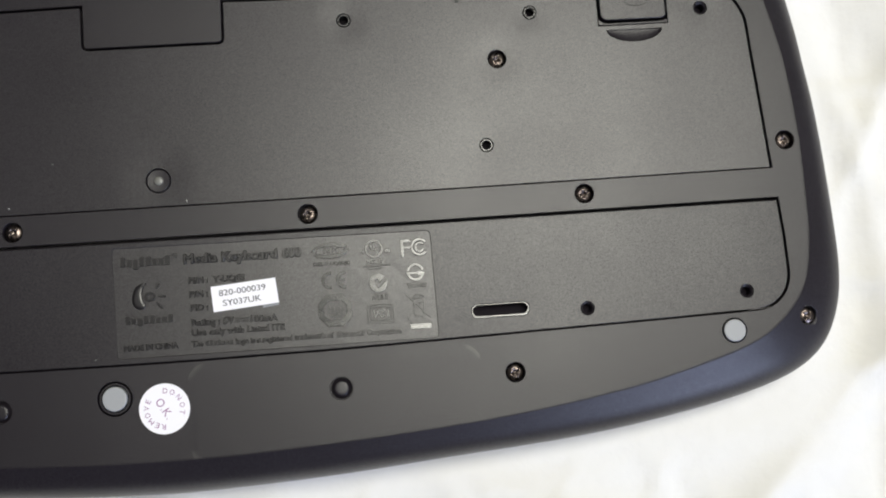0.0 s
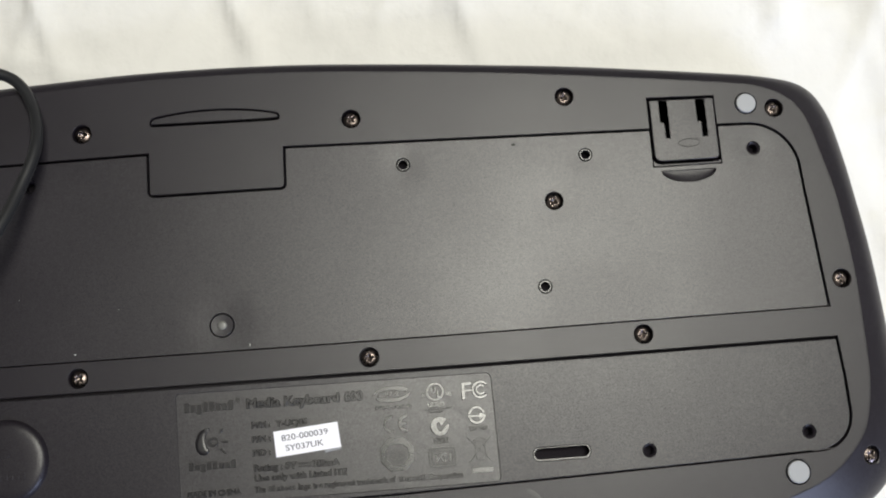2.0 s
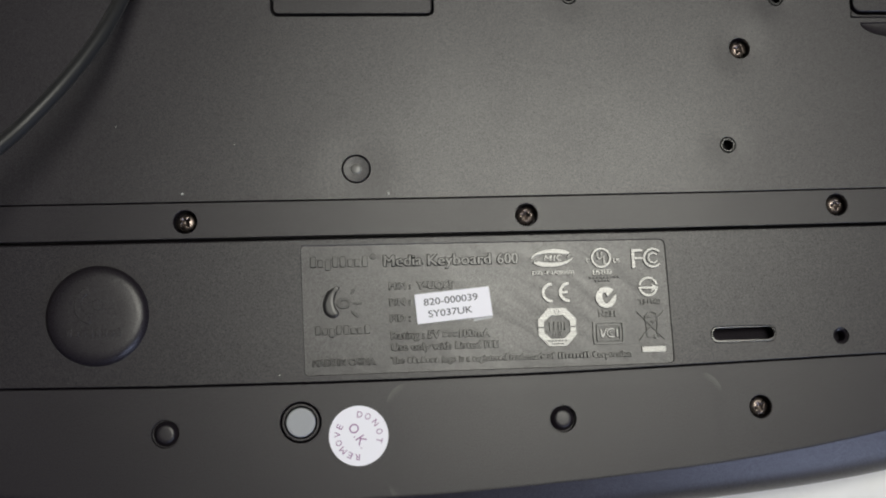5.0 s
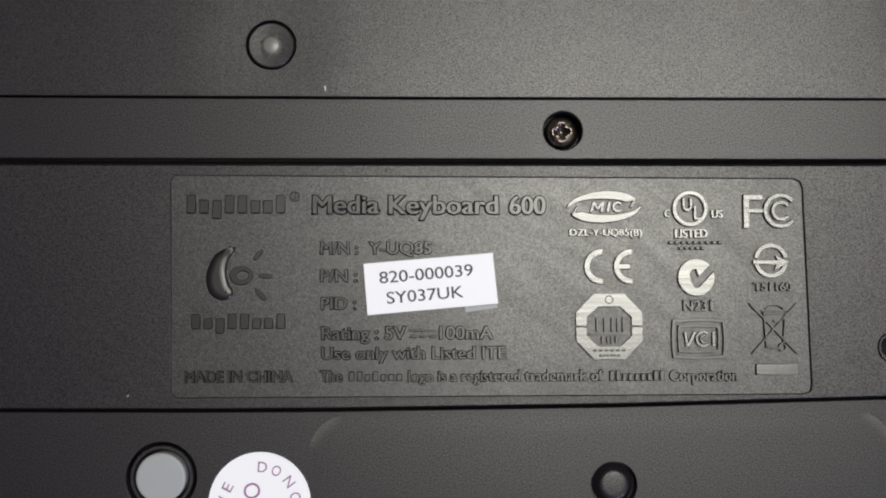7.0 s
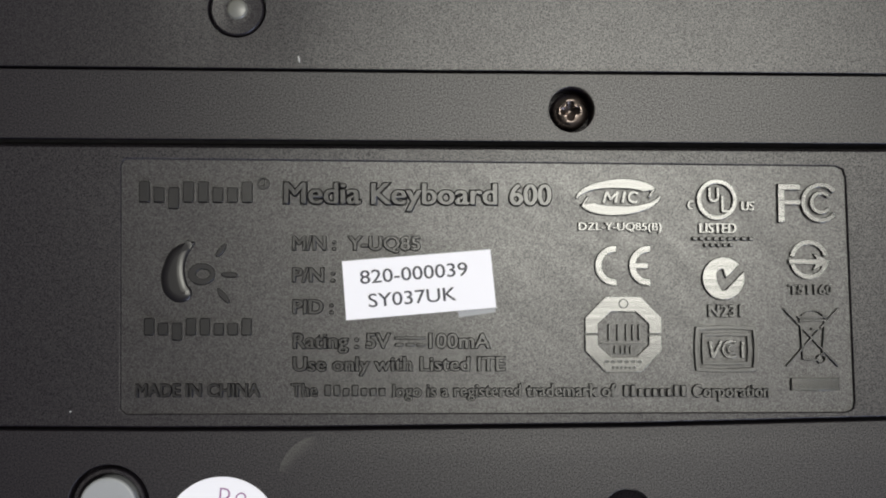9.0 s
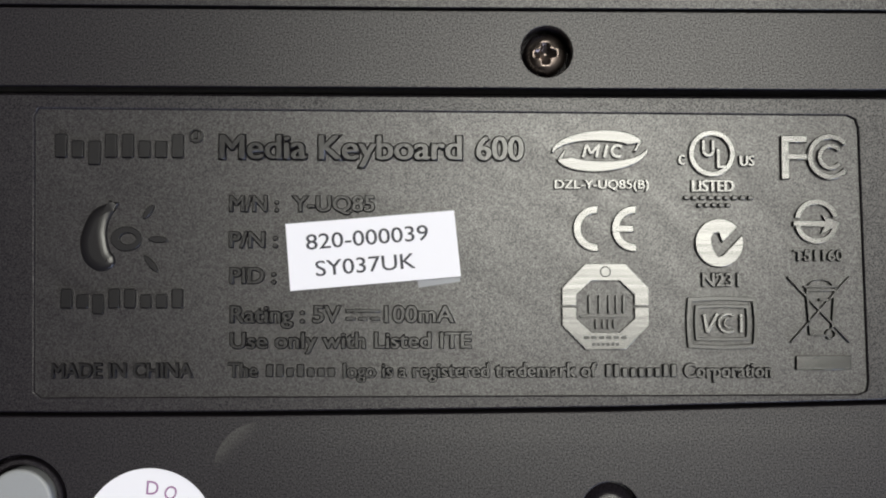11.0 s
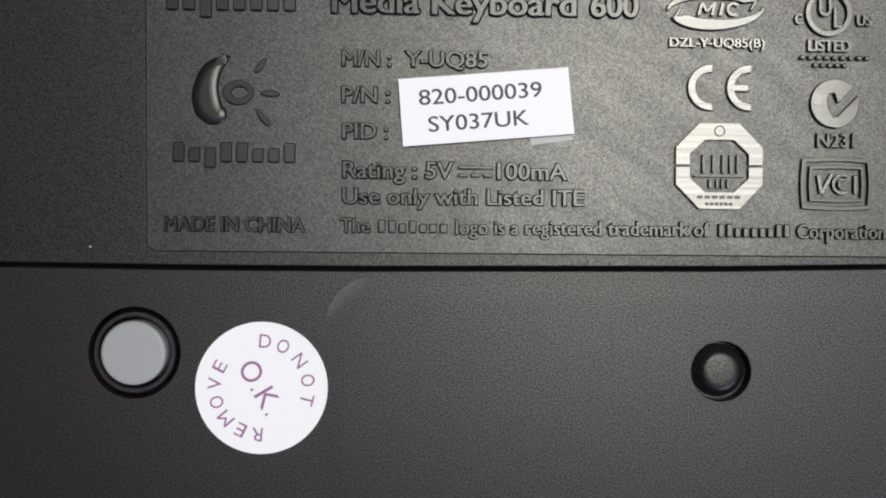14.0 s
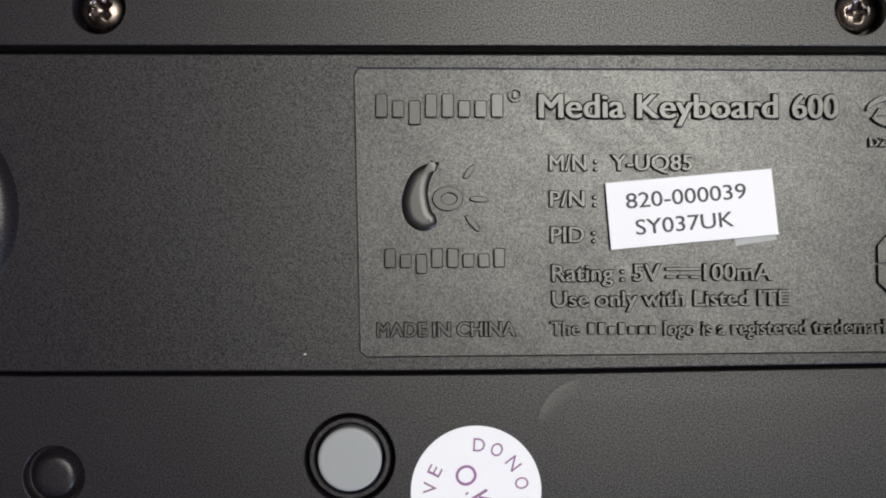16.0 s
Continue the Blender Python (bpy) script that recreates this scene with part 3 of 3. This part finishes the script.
plate = link("rating_plate", prism([gap(PLATE_LOOP, lambda a, b: 0.02)], FLOOR + 0.1, ZP), PLATE, keyboard, "recessed moulded rating plate with raised lettering")


def plate_word(text, x0, x1, base, cap, thick=0.0, mat=None):
    return word(text, x0, x1, base, cap, ZP - 0.1, ZL, thick or 0.09, mat=mat or LETTER, parent=plate, round_edge=0.045)


def bars(x0, x1, y0, y1, n, name="lettering_bar", heights="t"):
    """Plain raised bars in place of a word, some tall, some short, some hanging below the line."""
    step, high = (x1 - x0) / n, y1 - y0
    for k in range(n):
        h = heights[k % len(heights)]
        low, top = (y0 - 0.3 * high if h == "g" else y0), (y1 if h == "t" else y0 + 0.72 * high)
        link(name, prism([rounded(x0 + (k + 0.12) * step, low, x0 + (k + 0.86) * step, top, min(0.3, 0.1 * step + 0.05), 4)], ZP - 0.05, ZL, 0.13), LETTER, plate)


bars(-65.9, -48.3, -14.6, -11.4, 8, heights="txgttxxt")
link("lettering", prisms([[circle(-47.0, -11.6, 0.95, 28), circle(-47.0, -11.6, 0.7, 28)], [box(-47.3, -12.0, -46.8, -11.1)]], ZP - 0.05, ZL, 0.03), LETTER, plate)
plate_word("Media", -44.1, -32.1, -14.65, 3.35, 0.22)
plate_word("Keyboard", -30.9, -11.3, -14.7, 3.35, 0.22)
plate_word("600", -9.8, -3.0, -14.75, 3.3, 0.22)
plate_word("M/N :", -42.6, -35.9, -21.7, 2.15)
plate_word("Y-UQ85", -34.4, -23.1, -21.7, 2.15)
plate_word("P/N :", -42.6, -36.0, -26.5, 2.15)
plate_word("PID :", -42.5, -36.2, -31.3, 2.15)
plate_word("Rating : 5V", -42.4, -27.5, -36.5, 2.3)
plate_word("100mA", -22.0, -12.4, -36.5, 2.3)
link("lettering", prisms([[box(-27.0, -35.2, -22.4, -34.75)]] + [[box(-27.0 + 1.65 * k, -36.25, -25.7 + 1.65 * k, -35.8)] for k in range(3)], ZP - 0.05, ZL, 0.1), LETTER, plate)
plate_word("Use only with Listed ITE", -42.4, -10.2, -39.9, 2.15)
plate_word("MADE IN CHINA", -65.7, -47.0, -43.7, 1.95)
plate_word("The", -42.6, -38.5, -43.7, 1.95)
bars(-37.7, -28.2, -43.7, -42.0, 7, heights="ttxtxxx")
plate_word("logo is a registered trademark of", -27.4, 6.6, -43.8, 1.95)
bars(7.5, 17.4, -43.9, -42.1, 9, heights="ttxxxxxtt")
plate_word("Corporation", 18.1, 30.2, -43.95, 1.95)
plate_word("DZL-Y-UQ85(B)", 0.85, 13.8, -18.6, 1.25, mat=POLISHED)
plate_word("LISTED", 19.45, 25.4, -18.95, 1.6, 0.14, mat=POLISHED)
plate_word("C", 17.7, 18.7, -15.3, 1.35, 0.14, mat=POLISHED)
plate_word("US", 26.0, 28.2, -15.45, 1.45, 0.14, mat=POLISHED)
plate_word("N231", 20.7, 26.0, -31.75, 1.85)
plate_word("T51160", 33.2, 40.2, -28.3, 1.5)
bars(18.3, 28.1, -20.1, -19.5, 9)
bars(20.1, 25.0, -21.1, -20.5, 5)
# the crescent mark with a ring and rays, and the bars of the name below it
crescent = [(-57.2, -20.5), (-59.1, -20.8), (-61.0, -22.1), (-62.2, -25.2), (-62.0, -27.6), (-61.2, -28.9), (-59.8, -29.7), (-58.4, -29.5), (-57.6, -28.7), (-57.7, -27.7), (-58.3, -26.9),
            (-58.7, -24.7), (-58.4, -22.9), (-57.7, -21.5)]
link("crescent_mark", pillow([softened(crescent, 4)], ZP, 0.42, 1.2), GLOSSY, plate)
link("crescent_mark", prisms([[circle(-56.1, -25.4, 2.05, 32, 1.65), circle(-55.9, -25.4, 1.05, 24, 0.75)]], ZP - 0.05, ZL - 0.1, 0.1), GLOSSY, plate)
for x, y, a, r in ((-53.2, -21.8, 52, 1.2), (-51.9, -25.5, -4, 1.3), (-52.8, -28.7, -50, 1.45)):
    q = [(x + r * math.cos(t) * math.cos(radians(a)) - 0.42 * math.sin(t) * math.sin(radians(a)), y + r * math.cos(t) * math.sin(radians(a)) + 0.42 * math.sin(t) * math.cos(radians(a)))
         for t in (2 * math.pi * k / 20 for k in range(20))]
    link("ray_mark", prism([q], ZP - 0.05, ZL - 0.1, 0.1), GLOSSY, plate)
bars(-64.8, -48.2, -34.6, -32.0, 8, heights="txgttxxt")


def mark(name, shapes, bevel=0.1, mat=None, top=None):
    """The raised pieces of a mark, each a part of the plate."""
    for k, loops in enumerate(shapes):
        piece = link(name, prism(loops, ZP - 0.05, (top or ZL) + 0.012 * (k % 4), bevel), mat or POLISHED, plate)
    return piece


def tilted(pts, cx, cy, deg):
    c, s = math.cos(radians(deg)), math.sin(radians(deg))
    return [(cx + (x - cx) * c - (y - cy) * s, cy + (x - cx) * s + (y - cy) * c) for x, y in pts]


def swoosh(cx, cy, a0, a1):
    """Half of the oval mark: a band that grows from a thin tip to a blunt hooked end."""
    n, out, back = 36, [], []
    for k in range(n + 1):
        s = k / n
        t = radians(a0 + (a1 - a0) * s)
        w = 0.06 + 1.5 * math.sin(math.pi * (0.02 + 0.72 * s))
        out.append((cx + 6.3 * math.cos(t), cy + 2.55 * math.sin(t)))
        back.append((cx + (6.3 - 1.9 * w) * math.cos(t), cy + (2.55 - 0.98 * w) * math.sin(t)))
    return tilted(out + back[::-1], cx, cy, 5)


mark("oval_mark", [[swoosh(6.8, -13.25, 180, 8)], [swoosh(7.4, -13.75, 360, 188)], [[(12.2, -12.4), (13.0, -12.0), (12.0, -13.6), (11.6, -13.6)]], [[(2.0, -14.6), (1.2, -15.0), (2.2, -13.4), (2.6, -13.4)]]])
mark("oval_mark", [[stroke(4.8, -14.4, 5.3, -12.6, 0.42)], [stroke(5.3, -12.6, 5.9, -13.9, 0.4)], [stroke(5.9, -13.9, 7.0, -12.6, 0.4)], [stroke(7.0, -12.6, 6.6, -14.4, 0.42)],
                   [stroke(7.7, -14.4, 8.1, -12.6, 0.45)], [arc(9.5, -13.5, 0.55, 0.98, 40, 310)]], 0.04)
mark("ring_mark", [[circle(22.35, -13.8, 3.2), circle(22.35, -13.8, 2.4)], [stroke(21.2, -11.9, 21.2, -13.5, 0.55)], [stroke(22.5, -11.9, 22.5, -13.5, 0.55)],
                   [arc(21.85, -13.4, 0.38, 0.92, 180, 360)], [stroke(23.2, -13.1, 23.2, -15.8, 0.55)], [stroke(23.0, -15.6, 24.4, -15.6, 0.5)]])
mark("letter_mark", [[stroke(32.35, -11.35, 32.35, -17.3, 1.15)], [stroke(31.8, -11.8, 35.4, -11.8, 1.0)], [stroke(32.4, -14.2, 35.4, -14.2, 0.85)],
                     [arc(38.5, -14.2, 2.35, 3.15, 38, 322)], [arc(38.6, -14.2, 1.15, 1.85, 35, 325)]])
mark("letter_mark", [[arc(6.5, -24.0, 2.0, 3.1, 84, 276)], [arc(11.7, -24.0, 2.0, 3.1, 84, 276)], [stroke(9.2, -24.0, 11.6, -24.0, 0.95)]])
q = 3.3 / 85
tick = [(23.2 + 3.3 * math.cos(radians(40 + 339 * k / 60)), -25.9 + 3.3 * math.sin(radians(40 + 339 * k / 60))) for k in range(61)]
tick += [(23.2 + x * q, -25.9 - y * q) for x, y in ((10, 44), (-6, 47), (-24, 14), (-28, -18), (-18, -33), (-2, -35), (10, 0))]
mark("tick_mark", [[tick]])
mark("arrow_mark", [[arc(36.5, -23.0, 2.3, 3.02, 12, 170)], [arc(36.5, -23.0, 2.3, 3.02, 194, 350)], [[(33.3, -22.95), (37.7, -22.95), (37.2, -22.1), (39.9, -23.3), (37.0, -24.7), (37.5, -23.75), (33.3, -23.6)]]], 0.04)


def octagon_mark(cx=7.7, cy=-34.45):
    up = [(cx - 5.85, cy + 0.12), (cx - 5.85, cy + 2.5), (cx - 2.7, cy + 5.75), (cx + 2.7, cy + 5.75), (cx + 5.85, cy + 2.5), (cx + 5.85, cy + 0.12), (cx + 3.9, cy + 0.12), (cx + 3.9, cy + 1.6),
          (cx + 1.9, cy + 3.45), (cx - 1.9, cy + 3.45), (cx - 3.9, cy + 1.6), (cx - 3.9, cy + 0.12)]
    down = [(x, 2 * cy - y - 0.0) for x, y in up]
    m = mark("octagon_mark", [[up], [down]], 0.06)
    link("octagon_ring", prism([circle(cx, cy + 4.65, 0.75, 24), circle(cx, cy + 4.65, 0.58, 24)], ZL - 0.05, ZL + 0.06), DARK, m)
    for k, (a, b) in enumerate(((-2.3, -1.85), (-0.95, -0.55), (0.35, 0.75), (1.35, 1.75), (2.3, 2.7))):
        link("octagon_bar", prism([box(cx + a, cy - 0.9, cx + b, cy + 1.5)], ZP - 0.05, ZL, 0.05), LETTER, m)
    for a, b in ((-1.4, -0.95), (-0.45, -0.1), (0.25, 0.6), (1.0, 1.4)):
        link("octagon_bar", prism([box(cx + a, cy - 2.95, cx + b, cy - 1.75)], ZP - 0.05, ZL, 0.05), LETTER, m)
    link("octagon_bar", prism([box(cx - 3.4, cy - 1.45, cx + 3.4, cy - 1.2)], ZP - 0.05, ZL, 0.03), LETTER, m)
    for y, w in ((-4.15, 3.0), (-5.05, 1.9)):
        for k in range(6):
            x = cx - w + k * w / 3
            link("octagon_print", prism([box(x, cy + y - 0.2, x + w / 3 * 0.75, cy + y + 0.2)], ZL - 0.05, ZL + 0.05), DARK, m)


octagon_mark()


def bowed(x0, y0, x1, y1, bow):
    out = []
    for (ax, ay), (bx, by) in (((x0, y0), (x1, y0)), ((x1, y0), (x1, y1)), ((x1, y1), (x0, y1)), ((x0, y1), (x0, y0))):
        d = Vector((by - ay, -(bx - ax))).normalized()
        out += [(ax + (bx - ax) * k / 8 + d.x * bow * math.sin(math.pi * k / 8), ay + (by - ay) * k / 8 + d.y * bow * math.sin(math.pi * k / 8)) for k in range(8)]
    return out


mark("screen_mark", [[bowed(18.8, -40.0, 28.1, -33.3, 0.22), bowed(19.35, -39.45, 27.55, -33.85, 0.2)], [bowed(19.8, -39.0, 27.1, -34.3, 0.12), bowed(20.25, -38.55, 26.65, -34.75, 0.1)]], 0.06, LETTER)
mark("screen_mark", [[stroke(21.0, -35.5, 21.4, -38.0, 0.46)], [stroke(21.4, -38.0, 22.8, -35.4, 0.46)], [arc(24.2, -36.7, 1.05, 1.4, 50, 310)], [arc(24.3, -36.7, 0.45, 0.7, 50, 310)], [stroke(26.0, -35.5, 26.0, -38.0, 0.46)]], 0.05)
mark("bin_mark", [[stroke(32.5, -30.5, 40.8, -39.3, 0.28)], [stroke(40.9, -30.5, 32.8, -39.3, 0.28)], [stroke(34.6, -31.8, 39.2, -31.8, 0.28)], [stroke(34.9, -32.3, 39.0, -32.3, 0.28)],
                  [arc(36.9, -31.7, 1.5, 1.7, 0, 180, 14, 0.5)], [stroke(35.0, -32.0, 35.4, -38.3, 0.28)], [stroke(38.9, -32.0, 38.4, -37.4, 0.28)], [stroke(35.4, -38.2, 38.0, -38.4, 0.28)],
                  [circle(38.2, -38.2, 0.75, 24), circle(38.2, -38.2, 0.5, 24)], [stroke(36.7, -33.6, 38.2, -33.6, 0.35)]], 0.04, LETTER)
mark("bar_mark", [[box(33.4, -43.0, 40.85, -41.1)]], 0.08)

# the stickers ----------------------------------------------------------------


def part_sticker():
    c = [(-35.05, -23.45), (-12.6, -21.6), (-11.7, -30.4), (-34.35, -32.35)]
    link("film", prism([[(-17.5, -30.9), (-11.75, -30.2), (-11.8, -31.1), (-17.3, -31.9)]], ZP - 0.02, ZP + 0.06), FILM, keyboard, "edge of an older grey sticker")
    st = link("sticker", prism([c], ZL + 0.03, ZL + 0.13), PAPER, keyboard, "white paper part number sticker with dark print")
    turn = Matrix.Translation((-23.4, -27, 0)) @ Matrix.Rotation(radians(4.8), 4, "Z") @ Matrix.Translation((23.4, 27, 0))
    word("820-000039", -32.2, -15.9, -26.15, 2.0, ZL + 0.11, ZL + 0.16, 0.05, "print", INK, st, turn)
    word("SY037UK", -31.2, -17.9, -29.75, 2.0, ZL + 0.11, ZL + 0.16, 0.05, "print", INK, st, turn)


part_sticker()


def seal():
    x, y = -52.6, -64.2
    st = link("seal_sticker", prism([circle(x, y, 8.65, 96)], TOP - 0.02, TOP + 0.1), PAPER, keyboard, "round white paper inspection seal with purple print")
    for ch, a in zip("DONOTREMOVE", (86, 63, 36, 9.5, -14.5, 265, 244, 221, 198, 175, 153)):
        m = Matrix.Translation((x + 5.35 * math.cos(radians(a)), y + 5.35 * math.sin(radians(a)), 0)) @ Matrix.Rotation(radians(a - 90), 4, "Z")
        w = {"M": 1.7, "T": 1.45, "E": 1.25, "R": 1.4}.get(ch, 1.55)
        word(ch, -w / 2, w / 2, -0.1, 1.75, TOP + 0.08, TOP + 0.13, 0.0, "print", PURPLE, st, m)
    m = Matrix.Translation((x - 0.2, y, 0)) @ Matrix.Rotation(radians(-59), 4, "Z")
    for ch, a, b in (("O", -3.75, -1.05), (".", -0.45, -0.15), ("K", 0.5, 2.75), (".", 3.3, 3.6)):
        word(ch, a, b, -1.25, 2.75, TOP + 0.08, TOP + 0.13, 0.0, "print", PURPLE, st, m)


seal()


def cable():
    cu = bpy.data.curves.new("cable", "CURVE")
    cu.dimensions, cu.bevel_depth, cu.bevel_resolution, cu.use_fill_caps = "3D", 2.1, 6, True
    pts = [(-300, 40, 3), (-250, 80, 3), (-205, 103, 6), (-165, 114, 22), (-137, 113.7, 32.6), (-122.2, 109.5, 33.5), (-114.4, 96.8, 35.6), (-112.1, 81.1, 41.1), (-116.2, 64.9, 45.9),
           (-120.9, 50.2, 52.2), (-129.0, 35.2, 57.4), (-139.3, 21.1, 61.7), (-150.8, 7.6, 66.6), (-168, -12, 66), (-192, -38, 60), (-225, -75, 44), (-262, -115, 20), (-310, -160, 4), (-360, -190, 3)]
    run = []
    for i in range(len(pts) - 1):
        a, b, c, d = (Vector(pts[min(max(i + k, 0), len(pts) - 1)]) for k in (-1, 0, 1, 2))
        run += [0.5 * (2 * b + (c - a) * t + (2 * a - 5 * b + 4 * c - d) * t * t + (3 * b - a - 3 * c + d) * t ** 3) for t in (k / 8 for k in range(8))]
    sp = cu.splines.new("POLY")
    sp.points.add(len(run) - 1)
    for p, q in zip(sp.points, run):
        p.co = (*q, 1)
    mesh = taken(new("cable", cu))
    mesh.transform(Matrix.Diagonal((MM, MM, MM, 1)))
    for f in mesh.polygons:
        f.use_smooth = True
    link("cable", mesh, CABLE, keyboard, "black rubbery cable looping over the back edge")


cable()


def specks():
    """Lint and grime on the plastic."""
    bm = bmesh.new()
    for x, y, w, h, a in ((-41.8, 7.4, 0.14, 0.55, 8), (-102.8, 8.4, 0.4, 0.25, 0), (-122, 29, 0.16, 0.15, 0), (-87.4, 23.2, 0.13, 0.13, 0), (-75.1, -45.9, 0.2, 0.12, 20)):
        bmesh.ops.create_icosphere(bm, subdivisions=2, radius=1, matrix=Matrix.Translation((x * MM, y * MM, (TOP + 0.05) * MM)) @ Matrix.Rotation(radians(a), 4, "Z") @ Matrix.Diagonal((w * MM, h * MM, 0.12 * MM, 1)))
    tagged(part("lint", bm, LINT), "tiny pale specks of lint on black plastic", "lint", kind="stuff")
    bm = bmesh.new()
    bmesh.ops.create_icosphere(bm, subdivisions=2, radius=1, matrix=Matrix.Translation((58 * MM, 74.3 * MM, TOP * MM)) @ Matrix.Diagonal((0.8 * MM, 0.5 * MM, 0.1 * MM, 1)))
    tagged(part("grime_spot", bm, GRIME), "small dark grime spot on black plastic", "grime")


specks()
